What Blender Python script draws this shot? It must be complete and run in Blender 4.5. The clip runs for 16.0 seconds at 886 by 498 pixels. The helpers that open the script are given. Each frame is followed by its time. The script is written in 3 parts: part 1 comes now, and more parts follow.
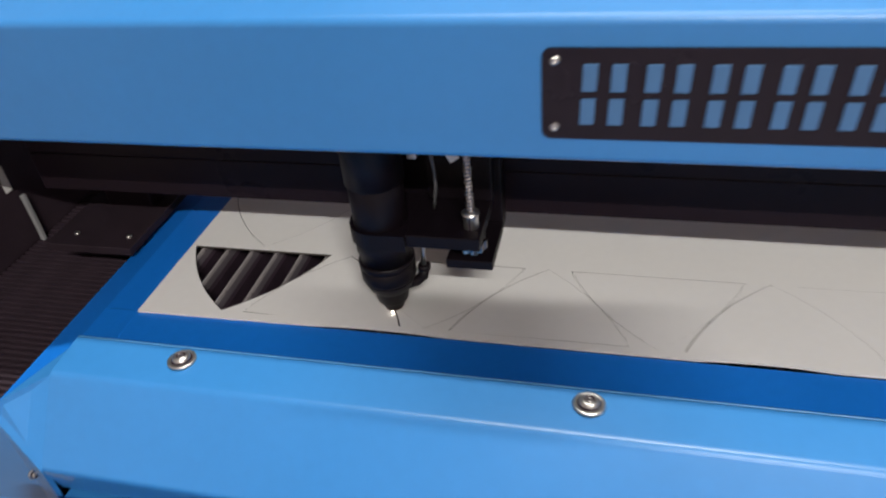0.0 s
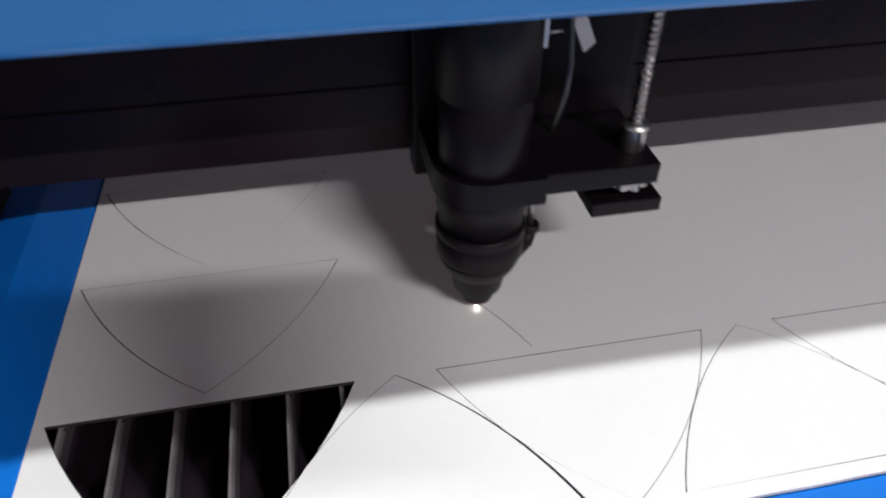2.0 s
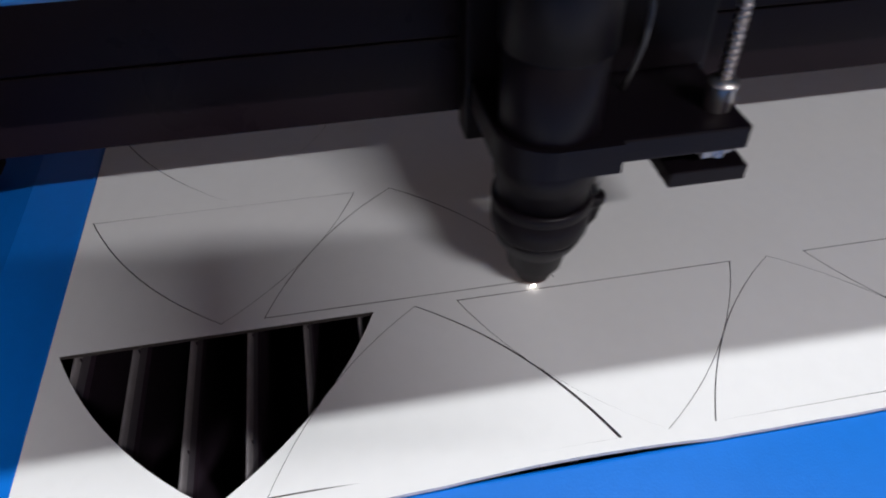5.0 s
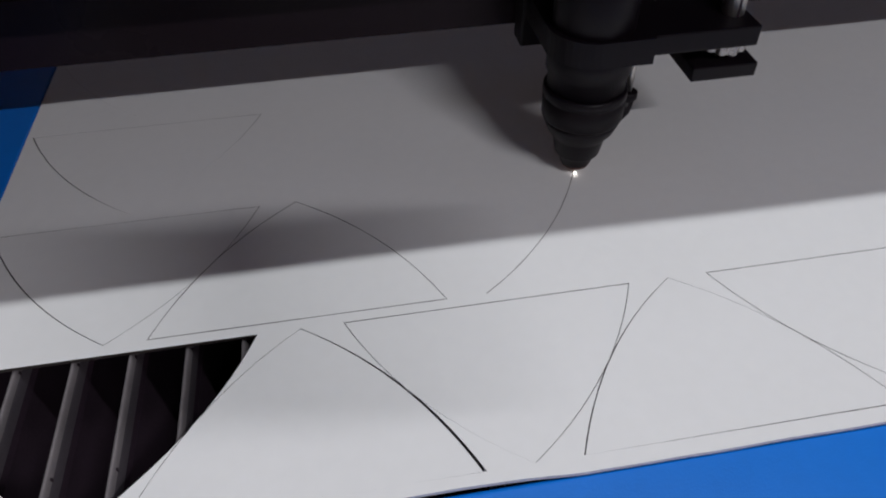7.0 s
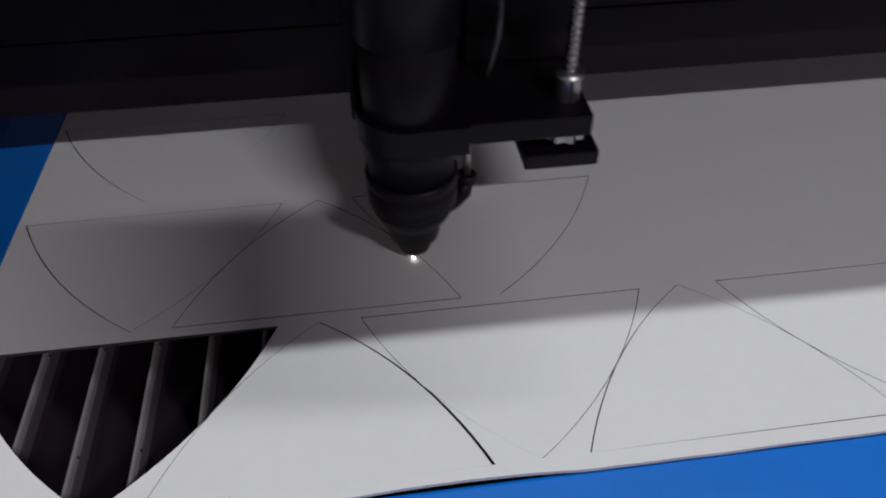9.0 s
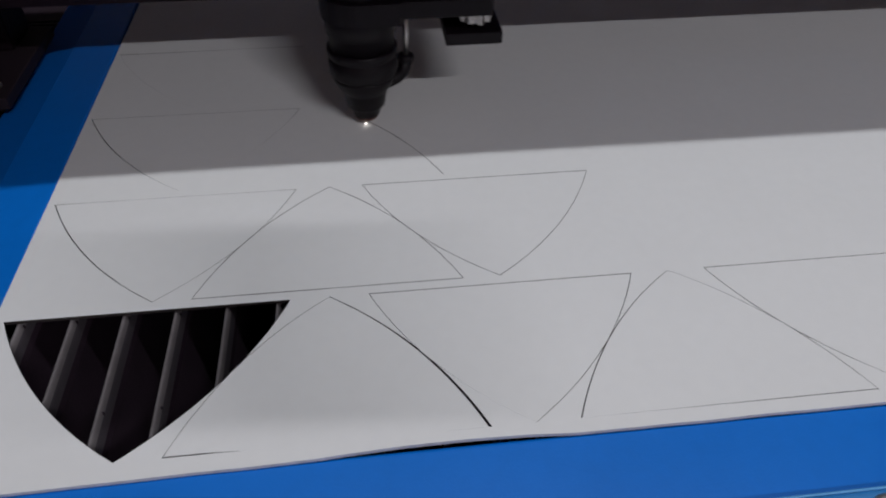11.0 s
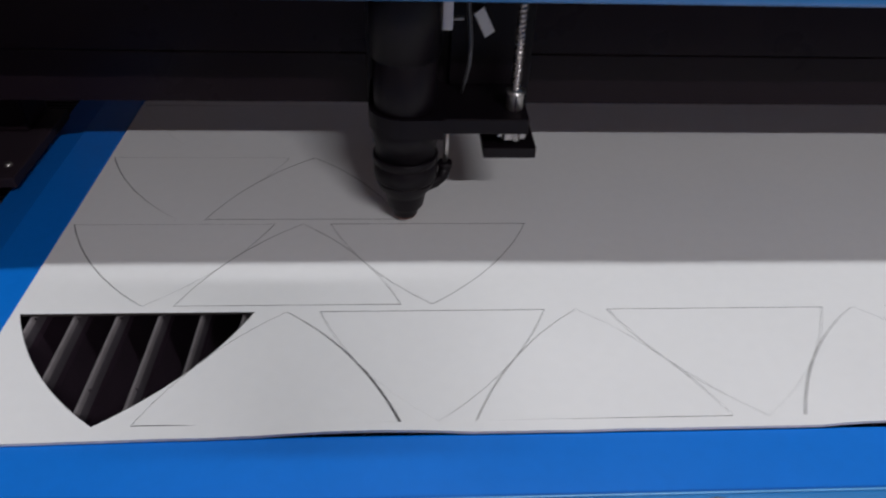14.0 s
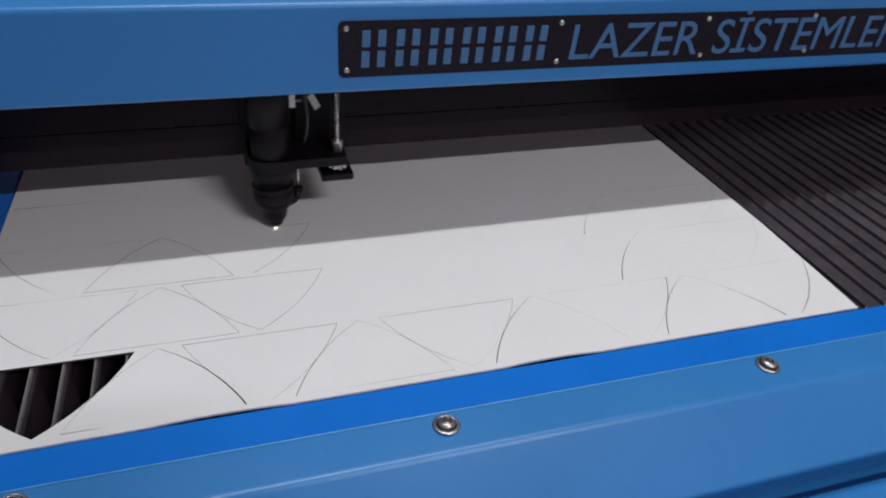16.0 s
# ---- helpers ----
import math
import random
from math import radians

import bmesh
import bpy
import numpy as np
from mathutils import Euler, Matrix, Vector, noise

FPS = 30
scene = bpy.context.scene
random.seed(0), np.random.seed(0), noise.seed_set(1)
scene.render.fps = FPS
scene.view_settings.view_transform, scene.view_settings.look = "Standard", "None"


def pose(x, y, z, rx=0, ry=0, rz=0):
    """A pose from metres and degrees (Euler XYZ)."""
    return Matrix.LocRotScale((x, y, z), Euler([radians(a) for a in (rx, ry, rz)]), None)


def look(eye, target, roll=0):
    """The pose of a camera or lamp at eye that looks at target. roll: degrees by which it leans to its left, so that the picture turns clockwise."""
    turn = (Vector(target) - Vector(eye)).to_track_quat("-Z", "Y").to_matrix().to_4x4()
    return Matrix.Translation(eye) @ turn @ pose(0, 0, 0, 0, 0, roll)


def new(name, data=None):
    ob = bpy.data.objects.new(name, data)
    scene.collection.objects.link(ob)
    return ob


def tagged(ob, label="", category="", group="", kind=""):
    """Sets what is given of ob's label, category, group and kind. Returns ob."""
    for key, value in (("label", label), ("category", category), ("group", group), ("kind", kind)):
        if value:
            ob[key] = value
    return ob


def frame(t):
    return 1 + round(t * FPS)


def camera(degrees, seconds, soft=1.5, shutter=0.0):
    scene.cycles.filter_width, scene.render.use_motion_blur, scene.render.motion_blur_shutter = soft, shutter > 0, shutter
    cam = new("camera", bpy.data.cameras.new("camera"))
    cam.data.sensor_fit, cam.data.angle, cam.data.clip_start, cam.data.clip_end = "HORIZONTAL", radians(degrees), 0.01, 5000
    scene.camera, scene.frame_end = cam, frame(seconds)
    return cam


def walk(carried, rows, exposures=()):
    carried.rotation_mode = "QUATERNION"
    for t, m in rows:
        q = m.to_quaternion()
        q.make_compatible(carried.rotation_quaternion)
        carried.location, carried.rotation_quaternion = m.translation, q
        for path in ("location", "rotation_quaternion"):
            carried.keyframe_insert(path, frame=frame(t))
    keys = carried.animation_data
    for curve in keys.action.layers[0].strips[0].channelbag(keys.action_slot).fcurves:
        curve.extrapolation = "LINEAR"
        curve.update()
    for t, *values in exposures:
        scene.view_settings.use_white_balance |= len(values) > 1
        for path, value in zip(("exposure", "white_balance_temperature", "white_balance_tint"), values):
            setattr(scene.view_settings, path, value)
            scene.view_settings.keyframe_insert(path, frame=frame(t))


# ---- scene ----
cam = camera(62.8, 16.0, soft=2.0, shutter=0.5)
PATH = [
    (0, (0.3072, -0.3889, 0.3091), (-0.1427, 1.1595, -0.8740), -6.05),
    (0.5, (0.2268, -0.3179, 0.2753), (-0.0898, 1.2176, -0.9664), -4.32),
    (1, (0.1753, -0.2582, 0.2517), (-0.0214, 1.2626, -1.0323), -1.44),
    (1.5, (0.1315, -0.2187, 0.2358), (0.1992, 1.3118, -1.0498), -0.59),
    (2, (0.1061, -0.1814, 0.2133), (0.4169, 1.3252, -1.0648), 0.49),
    (2.5, (0.0951, -0.1701, 0.2009), (0.4419, 1.2853, -1.1264), 1.27),
    (3, (0.0900, -0.1597, 0.2003), (0.4513, 1.2335, -1.1884), 2.46),
    (3.5, (0.0952, -0.1686, 0.1933), (0.3894, 1.2795, -1.1544), 0.75),
    (6, (0.1164, -0.1831, 0.2011), (0.3698, 1.2558, -1.1647), -1.60),
    (6.5, (0.1370, -0.1803, 0.1990), (0.3780, 1.2560, -1.1710), -2.50),
    (7, (0.1511, -0.1768, 0.2054), (0.3729, 1.2387, -1.1900), -1.12),
    (7.5, (0.1510, -0.1811, 0.2084), (0.3413, 1.2527, -1.1728), -0.75),
    (8, (0.1519, -0.1840, 0.2065), (0.3278, 1.2677, -1.1579), -0.94),
    (8.5, (0.1502, -0.1823, 0.2084), (0.3343, 1.2462, -1.1791), -0.50),
    (11, (0.1456, -0.2062, 0.2127), (0.3281, 1.2542, -1.1415), 0.62),
    (11.5, (0.1451, -0.2105, 0.2143), (0.3105, 1.2612, -1.1298), 0.61),
    (12, (0.1471, -0.2124, 0.2163), (0.3026, 1.2661, -1.1216), 0.68),
    (12.5, (0.1512, -0.2198, 0.2172), (0.2787, 1.2882, -1.0904), 0.53),
    (13, (0.1571, -0.2292, 0.2205), (0.2634, 1.2961, -1.0687), 1.08),
    (13.5, (0.1656, -0.2405, 0.2256), (0.2393, 1.3075, -1.0385), 1.13),
    (14, (0.1816, -0.2617, 0.2415), (0.2918, 1.3147, -0.9845), 2.18),
    (14.5, (0.2061, -0.3001, 0.2783), (0.4094, 1.3037, -0.8992), 4.35),
    (15, (0.2132, -0.3489, 0.3390), (0.5528, 1.2242, -0.8485), 4.66),
    (15.5, (0.1986, -0.3990, 0.3502), (0.6811, 1.1777, -0.7816), 4.37),
    (16, (0.1831, -0.4185, 0.3508), (0.7349, 1.1533, -0.7560), 4.34),
]
EXPOSURES = [(0, 0.92, 7200, 6), (0.5, 0.86, 7300, 5), (1, 0.60, 7000, 5), (1.5, 0.54, 6700, 8), (2, 0.58, 6650, 9), (2.5, 0.19, 6560, 10),
             (3, -0.10, 6520, 11), (3.5, 0.02, 6500, 11), (6, 0.48, 6480, 9), (6.5, 0.22, 6440, 10), (7, -0.24, 6420, 11), (8.5, -0.33, 6420, 11),
             (11, -0.56, 6420, 11), (12, -0.60, 6420, 11), (12.5, -0.44, 6440, 11), (14, -0.20, 6480, 11), (15, -0.10, 6500, 11), (16, -0.11, 6480, 11)]
walk(cam, [(t, look(eye, target, roll)) for t, eye, target, roll in PATH], EXPOSURES)

# ---------------------------------------------------------------- world and lights
world = bpy.data.worlds.new("world")
scene.world = world
world.use_nodes = True
world.node_tree.nodes["Background"].inputs[0].default_value = (1.0, 0.66, 0.78, 1)
world.node_tree.nodes["Background"].inputs[1].default_value = 0.025


def tube_lamp(x, y, z, power, colour, length=1.2):
    data = bpy.data.lights.new("ceiling_tube_light", "AREA")
    data.shape, data.size, data.size_y, data.energy = "RECTANGLE", length, 0.05, power
    data.color = colour
    ob = new("ceiling_tube_light", data)
    ob.matrix_world = pose(x, y, z)
    return ob


CEIL = 2.05
tube_lamp(0.45, 0.030, CEIL - 0.06, 24.0, (0.940, 0.970, 0.995))
tube_lamp(1.12, -2.085, CEIL - 0.06, 56, (0.960, 0.954, 0.990), 0.95)


# ---------------------------------------------------------------- materials
def material(name, base, rough=0.5, metal=0.0, var=0.12, scale=40.0, bump=0.0, bump_scale=400.0, coat=0.0, spec=0.5, random_tint=0.0):
    """A surface with variation at two scales: broad stains and fine grain, and a fine relief."""
    m = bpy.data.materials.new(name)
    m.use_nodes = True
    nt = m.node_tree
    b = nt.nodes["Principled BSDF"]
    b.inputs["Metallic"].default_value = metal
    b.inputs["Specular IOR Level"].default_value = spec
    b.inputs["Coat Weight"].default_value = coat
    tc = nt.nodes.new("ShaderNodeTexCoord")
    n1 = nt.nodes.new("ShaderNodeTexNoise")
    n1.inputs["Scale"].default_value, n1.inputs["Detail"].default_value = scale, 4
    n2 = nt.nodes.new("ShaderNodeTexNoise")
    n2.inputs["Scale"].default_value, n2.inputs["Detail"].default_value = scale * 14, 3
    nt.links.new(tc.outputs["Object"], n1.inputs["Vector"])
    nt.links.new(tc.outputs["Object"], n2.inputs["Vector"])
    mix = nt.nodes.new("ShaderNodeMix")
    mix.inputs["Factor"].default_value = 0.4
    nt.links.new(n1.outputs["Fac"], mix.inputs[2])
    nt.links.new(n2.outputs["Fac"], mix.inputs[3])
    ramp = nt.nodes.new("ShaderNodeMapRange")
    ramp.inputs["From Min"].default_value, ramp.inputs["From Max"].default_value = 0.3, 0.7
    ramp.inputs["To Min"].default_value, ramp.inputs["To Max"].default_value = 1 - var, 1 + var
    nt.links.new(mix.outputs[0], ramp.inputs["Value"])
    col = nt.nodes.new("ShaderNodeVectorMath")
    col.operation = "SCALE"
    col.inputs[0].default_value = base[:3]
    nt.links.new(ramp.outputs[0], col.inputs["Scale"])
    out = col.outputs[0]
    if random_tint:
        info = nt.nodes.new("ShaderNodeObjectInfo")
        rr = nt.nodes.new("ShaderNodeMapRange")
        rr.inputs["To Min"].default_value, rr.inputs["To Max"].default_value = 1 - random_tint, 1 + random_tint
        nt.links.new(info.outputs["Random"], rr.inputs["Value"])
        c2 = nt.nodes.new("ShaderNodeVectorMath")
        c2.operation = "SCALE"
        nt.links.new(out, c2.inputs[0])
        nt.links.new(rr.outputs[0], c2.inputs["Scale"])
        out = c2.outputs[0]
    nt.links.new(out, b.inputs["Base Color"])
    rg = nt.nodes.new("ShaderNodeMapRange")
    rg.inputs["To Min"].default_value, rg.inputs["To Max"].default_value = max(0.02, rough - 0.08), min(1, rough + 0.08)
    nt.links.new(n1.outputs["Fac"], rg.inputs["Value"])
    nt.links.new(rg.outputs[0], b.inputs["Roughness"])
    if bump:
        n3 = nt.nodes.new("ShaderNodeTexNoise")
        n3.inputs["Scale"].default_value, n3.inputs["Detail"].default_value = bump_scale, 3
        nt.links.new(tc.outputs["Object"], n3.inputs["Vector"])
        bp = nt.nodes.new("ShaderNodeBump")
        bp.inputs["Strength"].default_value, bp.inputs["Distance"].default_value = bump, 0.0004
        nt.links.new(n3.outputs["Fac"], bp.inputs["Height"])
        nt.links.new(bp.outputs[0], b.inputs["Normal"])
    return m


def glow(name, colour, strength):
    m = bpy.data.materials.new(name)
    m.use_nodes = True
    b = m.node_tree.nodes["Principled BSDF"]
    b.inputs["Base Color"].default_value = (*colour, 1)
    b.inputs["Emission Color"].default_value = (*colour, 1)
    b.inputs["Emission Strength"].default_value = strength
    return m


M_BLUE = material("blue_enamel", (0.026, 0.190, 0.485), 0.36, 0, 0.05, 9, 0.12, 1500, coat=0.4)
M_LEDGE = material("vivid_blue_enamel", (0.001, 0.152, 0.60), 0.42, 0, 0.06, 14, 0.12, 1200, spec=0.3)
M_BLACK = material("black_anodised", (0.0052, 0.0034, 0.0052), 0.42, 0, 0.2, 40, 0.1, 1800, spec=0.17)
M_RAIL = material("gloss_black_rail", (0.0125, 0.0078, 0.0108), 0.30, 0, 0.15, 30, 0.0, 900, spec=0.1)
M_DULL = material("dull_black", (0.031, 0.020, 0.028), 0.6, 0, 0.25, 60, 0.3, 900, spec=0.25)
M_PLATE = material("smoked_steel_plate", (0.020, 0.0125, 0.018), 0.65, 0, 0.25, 60, 0.2, 900, spec=0.25)
M_BEAD = material("edge_highlight_blue", (0.10, 0.34, 0.66), 0.35, 0, 0.12, 60)
M_SIGN = material("black_acrylic", (0.010, 0.007, 0.014), 0.25, 0, 0.1, 30, spec=0.3)
M_LETTER = material("light_blue_lettering", (0.055, 0.150, 0.31), 0.4, 0, 0.08, 60)
M_SHEET = material("white_board", (0.74, 0.735, 0.73), 0.62, 0, 0.025, 12, 0.05, 2500, spec=0.3)
M_EDGE = material("cut_board_edge", (0.66, 0.64, 0.61), 0.8, 0, 0.2, 200)
M_KERF = material("charred_kerf", (0.05, 0.042, 0.04), 0.9, 0, 0.4, 300)
M_STEEL = material("bright_steel", (0.56, 0.54, 0.52), 0.38, 1.0, 0.1, 80)
M_SCREW = material("zinc_steel", (0.34, 0.32, 0.315), 0.27, 1.0, 0.15, 120)
# blade tones carry light: dark sides, half-lit slopes, lit tops
M_SLAT = material("shade_toned_blade_side", (0.026, 0.015, 0.024), 0.7, 0.0, 0.35, 60, 0.2, 700, random_tint=0.15, spec=0.25)
# paler side tone stands in for light between the open blades
M_SLAT_LIT = material("lightened_blade_side", (0.42, 0.375, 0.42), 0.6, 0.0, 0.25, 60, 0.2, 700, random_tint=0.12, spec=0.3)
M_SLAT_MID = material("half_lit_blade_tone", (0.060, 0.051, 0.060), 0.6, 0.1, 0.3, 90, 0.2, 800, random_tint=0.12)
M_SLAT_TOP = material("lit_toned_blade_top", (0.155, 0.14, 0.145), 0.55, 0.2, 0.25, 120, 0.2, 900, random_tint=0.15)
M_TRAY = material("lightened_tray", (0.22, 0.18, 0.19), 0.8, 0, 0.25, 30, 0.2, 300)
M_WHITE = material("white_plastic", (0.75, 0.75, 0.74), 0.45, 0, 0.05, 60)
M_POST = material("grey_strip", (0.30, 0.30, 0.31), 0.5, 0, 0.1, 60)
M_CLEAR = material("milky_tube", (0.07, 0.07, 0.075), 0.35, 0, 0.05, 90)
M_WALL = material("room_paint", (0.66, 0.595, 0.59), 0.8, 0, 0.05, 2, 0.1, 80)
# dark tone for the unseen west wall, to cut light bounced from the left
M_DARKWALL = material("dimming_wall_paint", (0.42, 0.365, 0.355), 0.8, 0, 0.05, 2, 0.1, 80)
M_FLOOR = material("room_floor", (0.32, 0.28, 0.275), 0.6, 0, 0.12, 3, 0.1, 60)
M_SPARK = glow("spark_glow", (1.0, 0.95, 0.88), 18)
M_COPPER = material("heat_stained_copper", (0.10, 0.045, 0.035), 0.6, 0.3, 0.25, 300)
M_FLAME = glow("flame_glow", (1.0, 0.62, 0.18), 4200)
M_STREAK = glow("streak_glow", (1.0, 0.88, 0.70), 5.0)
M_LAMP = glow("lamp_glow", (0.95, 0.98, 1.0), 2)


# ---------------------------------------------------------------- mesh helpers
def box(bm, x0, x1, y0, y1, z0, z1, bevel=0.0):
    vs = [bm.verts.new((x, y, z)) for x in (x0, x1) for y in (y0, y1) for z in (z0, z1)]
    fs = [bm.faces.new([vs[i] for i in f]) for f in ((0, 1, 3, 2), (4, 6, 7, 5), (0, 4, 5, 1), (2, 3, 7, 6), (0, 2, 6, 4), (1, 5, 7, 3))]
    if bevel:
        es = list({e for f in fs for e in f.edges})
        bmesh.ops.bevel(bm, geom=es, offset=bevel, segments=2, affect="EDGES", profile=0.6)
    return bm


def lathe(bm, profile, cx=0.0, cy=0.0, segs=32, axis="z"):
    """Turn a profile of (radius, height) round an upright axis."""
    rings = []
    for r, h in profile:
        ring = []
        for i in range(segs):
            a = 2 * math.pi * i / segs
            p = (r * math.cos(a), r * math.sin(a), h)
            if axis == "y":
                p = (p[0], h, p[1])
            elif axis == "x":
                p = (h, p[0], p[1])
            ring.append(bm.verts.new((p[0] + cx, p[1] + cy, p[2]) if axis == "z" else p))
        rings.append(ring)
    for a, b in zip(rings, rings[1:]):
        for i in range(segs):
            f = bm.faces.new((a[i], a[(i + 1) % segs], b[(i + 1) % segs], b[i]))
            f.smooth = True
    bm.faces.new(rings[0][::-1])
    bm.faces.new(rings[-1])
    return bm


def pipe(bm, pts, r, segs=10):
    """A round tube through points."""
    pts = [Vector(p) for p in pts]
    rings = []
    for i, p in enumerate(pts):
        d = (pts[min(i + 1, len(pts) - 1)] - pts[max(i - 1, 0)]).normalized()
        u = d.orthogonal().normalized() if i == 0 else (u - d * u.dot(d)).normalized()
        v = d.cross(u)
        rings.append([bm.verts.new(p + r * (math.cos(2 * math.pi * k / segs) * u + math.sin(2 * math.pi * k / segs) * v)) for k in range(segs)])
    for a, b in zip(rings, rings[1:]):
        for k in range(segs):
            bm.faces.new((a[k], a[(k + 1) % segs], b[(k + 1) % segs], b[k])).smooth = True
    bm.faces.new(rings[0][::-1])
    bm.faces.new(rings[-1])
    return bm


def thread(bm, cx, cy, z0, z1, pitch, r0, r1, segs=18):
    """A screw thread: a helical ridge between the radii r0 and r1."""
    rows = []
    n = int((z1 - z0) / pitch * 10)
    for k in range(n + 1):
        z = z0 + (z1 - z0) * k / n
        row = []
        for i in range(segs):
            u = (z / pitch - i / segs) % 1.0
            r = r0 + (r1 - r0) * (1 - abs(2 * u - 1)) ** 0.7
            a = math.tau * i / segs
            row.append(bm.verts.new((cx + r * math.cos(a), cy + r * math.sin(a), z)))
        rows.append(row)
    for a, b in zip(rows, rows[1:]):
        for i in range(segs):
            bm.faces.new((a[i], a[(i + 1) % segs], b[(i + 1) % segs], b[i])).smooth = True
    bm.faces.new(rows[0][::-1])
    bm.faces.new(rows[-1])
    return bm


def folded(bm, profile, x0, x1, thick=0.0015):
    """A folded metal sheet: a profile of (y, z) carried along x, with thickness below it."""
    n = len(profile)
    off = []
    for i, (y, z) in enumerate(profile):
        a, b = profile[max(i - 1, 0)], profile[min(i + 1, n - 1)]
        d = Vector((b[0] - a[0], b[1] - a[1])).normalized()
        off.append((y + d[1] * thick, z - d[0] * thick))
    ring = list(profile) + off[::-1]
    A = [bm.verts.new((x0, y, z)) for y, z in ring]
    B = [bm.verts.new((x1, y, z)) for y, z in ring]
    m = len(ring)
    for i in range(m):
        bm.faces.new((A[i], A[(i + 1) % m], B[(i + 1) % m], B[i]))
    for i in range(n - 1):
        bm.faces.new((A[i], A[m - 1 - i], A[m - 2 - i], A[i + 1]))
        bm.faces.new((B[i], B[i + 1], B[m - 2 - i], B[m - 1 - i]))
    bmesh.ops.recalc_face_normals(bm, faces=bm.faces)
    return bm


def fillet(profile, r, steps=5):
    """Round the inner corners of a profile."""
    out = [profile[0]]
    for a, b, c in zip(profile, profile[1:], profile[2:]):
        a, b, c = Vector(a), Vector(b), Vector(c)
        k = min(r, (b - a).length * 0.45, (c - b).length * 0.45)
        p, q = b + (a - b).normalized() * k, b + (c - b).normalized() * k
        for i in range(steps + 1):
            t = i / steps
            out.append(tuple(p * (1 - t) ** 2 + b * 2 * t * (1 - t) + q * t * t))
    return out + [profile[-1]]


def mesh_of(bm, name, mat):
    me = bpy.data.meshes.new(name)
    bm.to_mesh(me)
    bm.free()
    me.materials.append(mat)
    return me


def part(name, bm, mat, parent=None, label=""):
    if isinstance(bm, bpy.types.Mesh) and not bm.materials:
        bm.materials.append(mat)
    ob = new(name, bm if isinstance(bm, bpy.types.Mesh) else mesh_of(bm, name, mat))
    ob.parent = parent
    return tagged(ob, label)


def thing(name, label, category, group="", at=(0, 0, 0), kind=""):
    ob = new(name)
    ob.location = at
    return tagged(ob, label, category, group, kind)


def plate2d(outlines, z0, z1, mat, rim_mat=None, outer_mat=None):
    """A flat board from closed outlines (the first is the rim, the rest are holes)."""
    cu = bpy.data.curves.new("outline", "CURVE")
    cu.dimensions, cu.fill_mode, cu.extrude = "2D", "BOTH", (z1 - z0) / 2
    for pts in outlines:
        sp = cu.splines.new("POLY")
        sp.points.add(len(pts) - 1)
        for p, (x, y) in zip(sp.points, pts):
            p.co = (x, y, 0, 1)
        sp.use_cyclic_u = True
    ob = bpy.data.objects.new("outline", cu)
    scene.collection.objects.link(ob)
    me = bpy.data.meshes.new_from_object(ob.evaluated_get(bpy.context.evaluated_depsgraph_get()))
    bpy.data.objects.remove(ob)
    bpy.data.curves.remove(cu)
    me.materials.clear()
    for m in (mat, rim_mat, outer_mat):
        if m:
            me.materials.append(m)
    bm = bmesh.new()
    bm.from_mesh(me)
    bmesh.ops.remove_doubles(bm, verts=bm.verts, dist=0.00001)
    bmesh.ops.recalc_face_normals(bm, faces=bm.faces)
    for f in bm.faces:
        f.smooth = False
        f.material_index = 1 if rim_mat and abs(f.normal.z) < 0.5 else 0
        if outer_mat and f.material_index and all(any((v.co.xy - Vector(p)).length < 0.00005 for p in outlines[0]) for v in f.verts):
            f.material_index = 2
    bm.to_mesh(me)
    bm.free()
    me.transform(Matrix.Translation((0, 0, (z0 + z1) / 2)))
    return me


# ---------------------------------------------------------------- room
def room():
    x0, x1, y0, y1, zf = -1.3, 4.2, -4.0, 2.8, -0.92
    t = 0.12
    specs = (("floor", (x0, x1, y0, y1, zf - t, zf), M_FLOOR, "grey concrete workshop floor"),
             ("wall_north", (x0 - t, x1 + t, y1, y1 + t, zf - t, CEIL), M_WALL, "plain painted workshop wall behind the machine"),
             ("wall_south", (x0 - t, x1 + t, y0 - t, y0, zf - t, CEIL), M_WALL, "plain painted workshop wall facing the machine"),
             ("wall_west", (x0 - t, x0, y0, y1, zf - t, CEIL), M_DARKWALL, "unseen side wall, coloured dark to dim light from the left"),
             ("wall_east", (x1, x1 + t, y0, y1, zf - t, CEIL), M_WALL, "plain painted workshop side wall"),
             ("ceiling", (x0 - t, x1 + t, y0 - t, y1 + t, CEIL, CEIL + t), M_WALL, "plain pale workshop ceiling"))
    for name, dims, mat, label in specs:
        tagged(part(name, box(bmesh.new(), *dims), mat), label, name.split("_")[0], kind="structure")
    for x, y, half in ((0.45, 0.030, 0.6), (1.12, -2.085, 0.475)):
        lamp = thing("ceiling_lamp", "long fluorescent tube lamp fixed under the ceiling", "lamp", "ceiling lamps", (x, y, CEIL))
        part("housing", box(bmesh.new(), -half - 0.04, half + 0.04, -0.06, 0.06, -0.035, -0.0, 0.004), M_WHITE, lamp)
        part("tube", lathe(bmesh.new(), [(0.013, -half), (0.013, half)], axis="x", segs=12), M_LAMP, lamp).location = (0, 0, -0.045)


room()

# ---------------------------------------------------------------- petal lattice on the board
W, H, PITCH, ROW = 0.110, 0.0677, 0.1411, 0.0723
GAP = (PITCH - W) / 2
SAG = 0.0062


def arc(p, q, sag, n=14):
    """Points from p to q on a shallow arc that bulges to the right of the way."""
    p, q = Vector(p), Vector(q)
    d = q - p
    nrm = Vector((d.y, -d.x)).normalized()
    return [p + d * (i / n) + nrm * sag * 4 * (i / n) * (1 - i / n) for i in range(n + 1)]


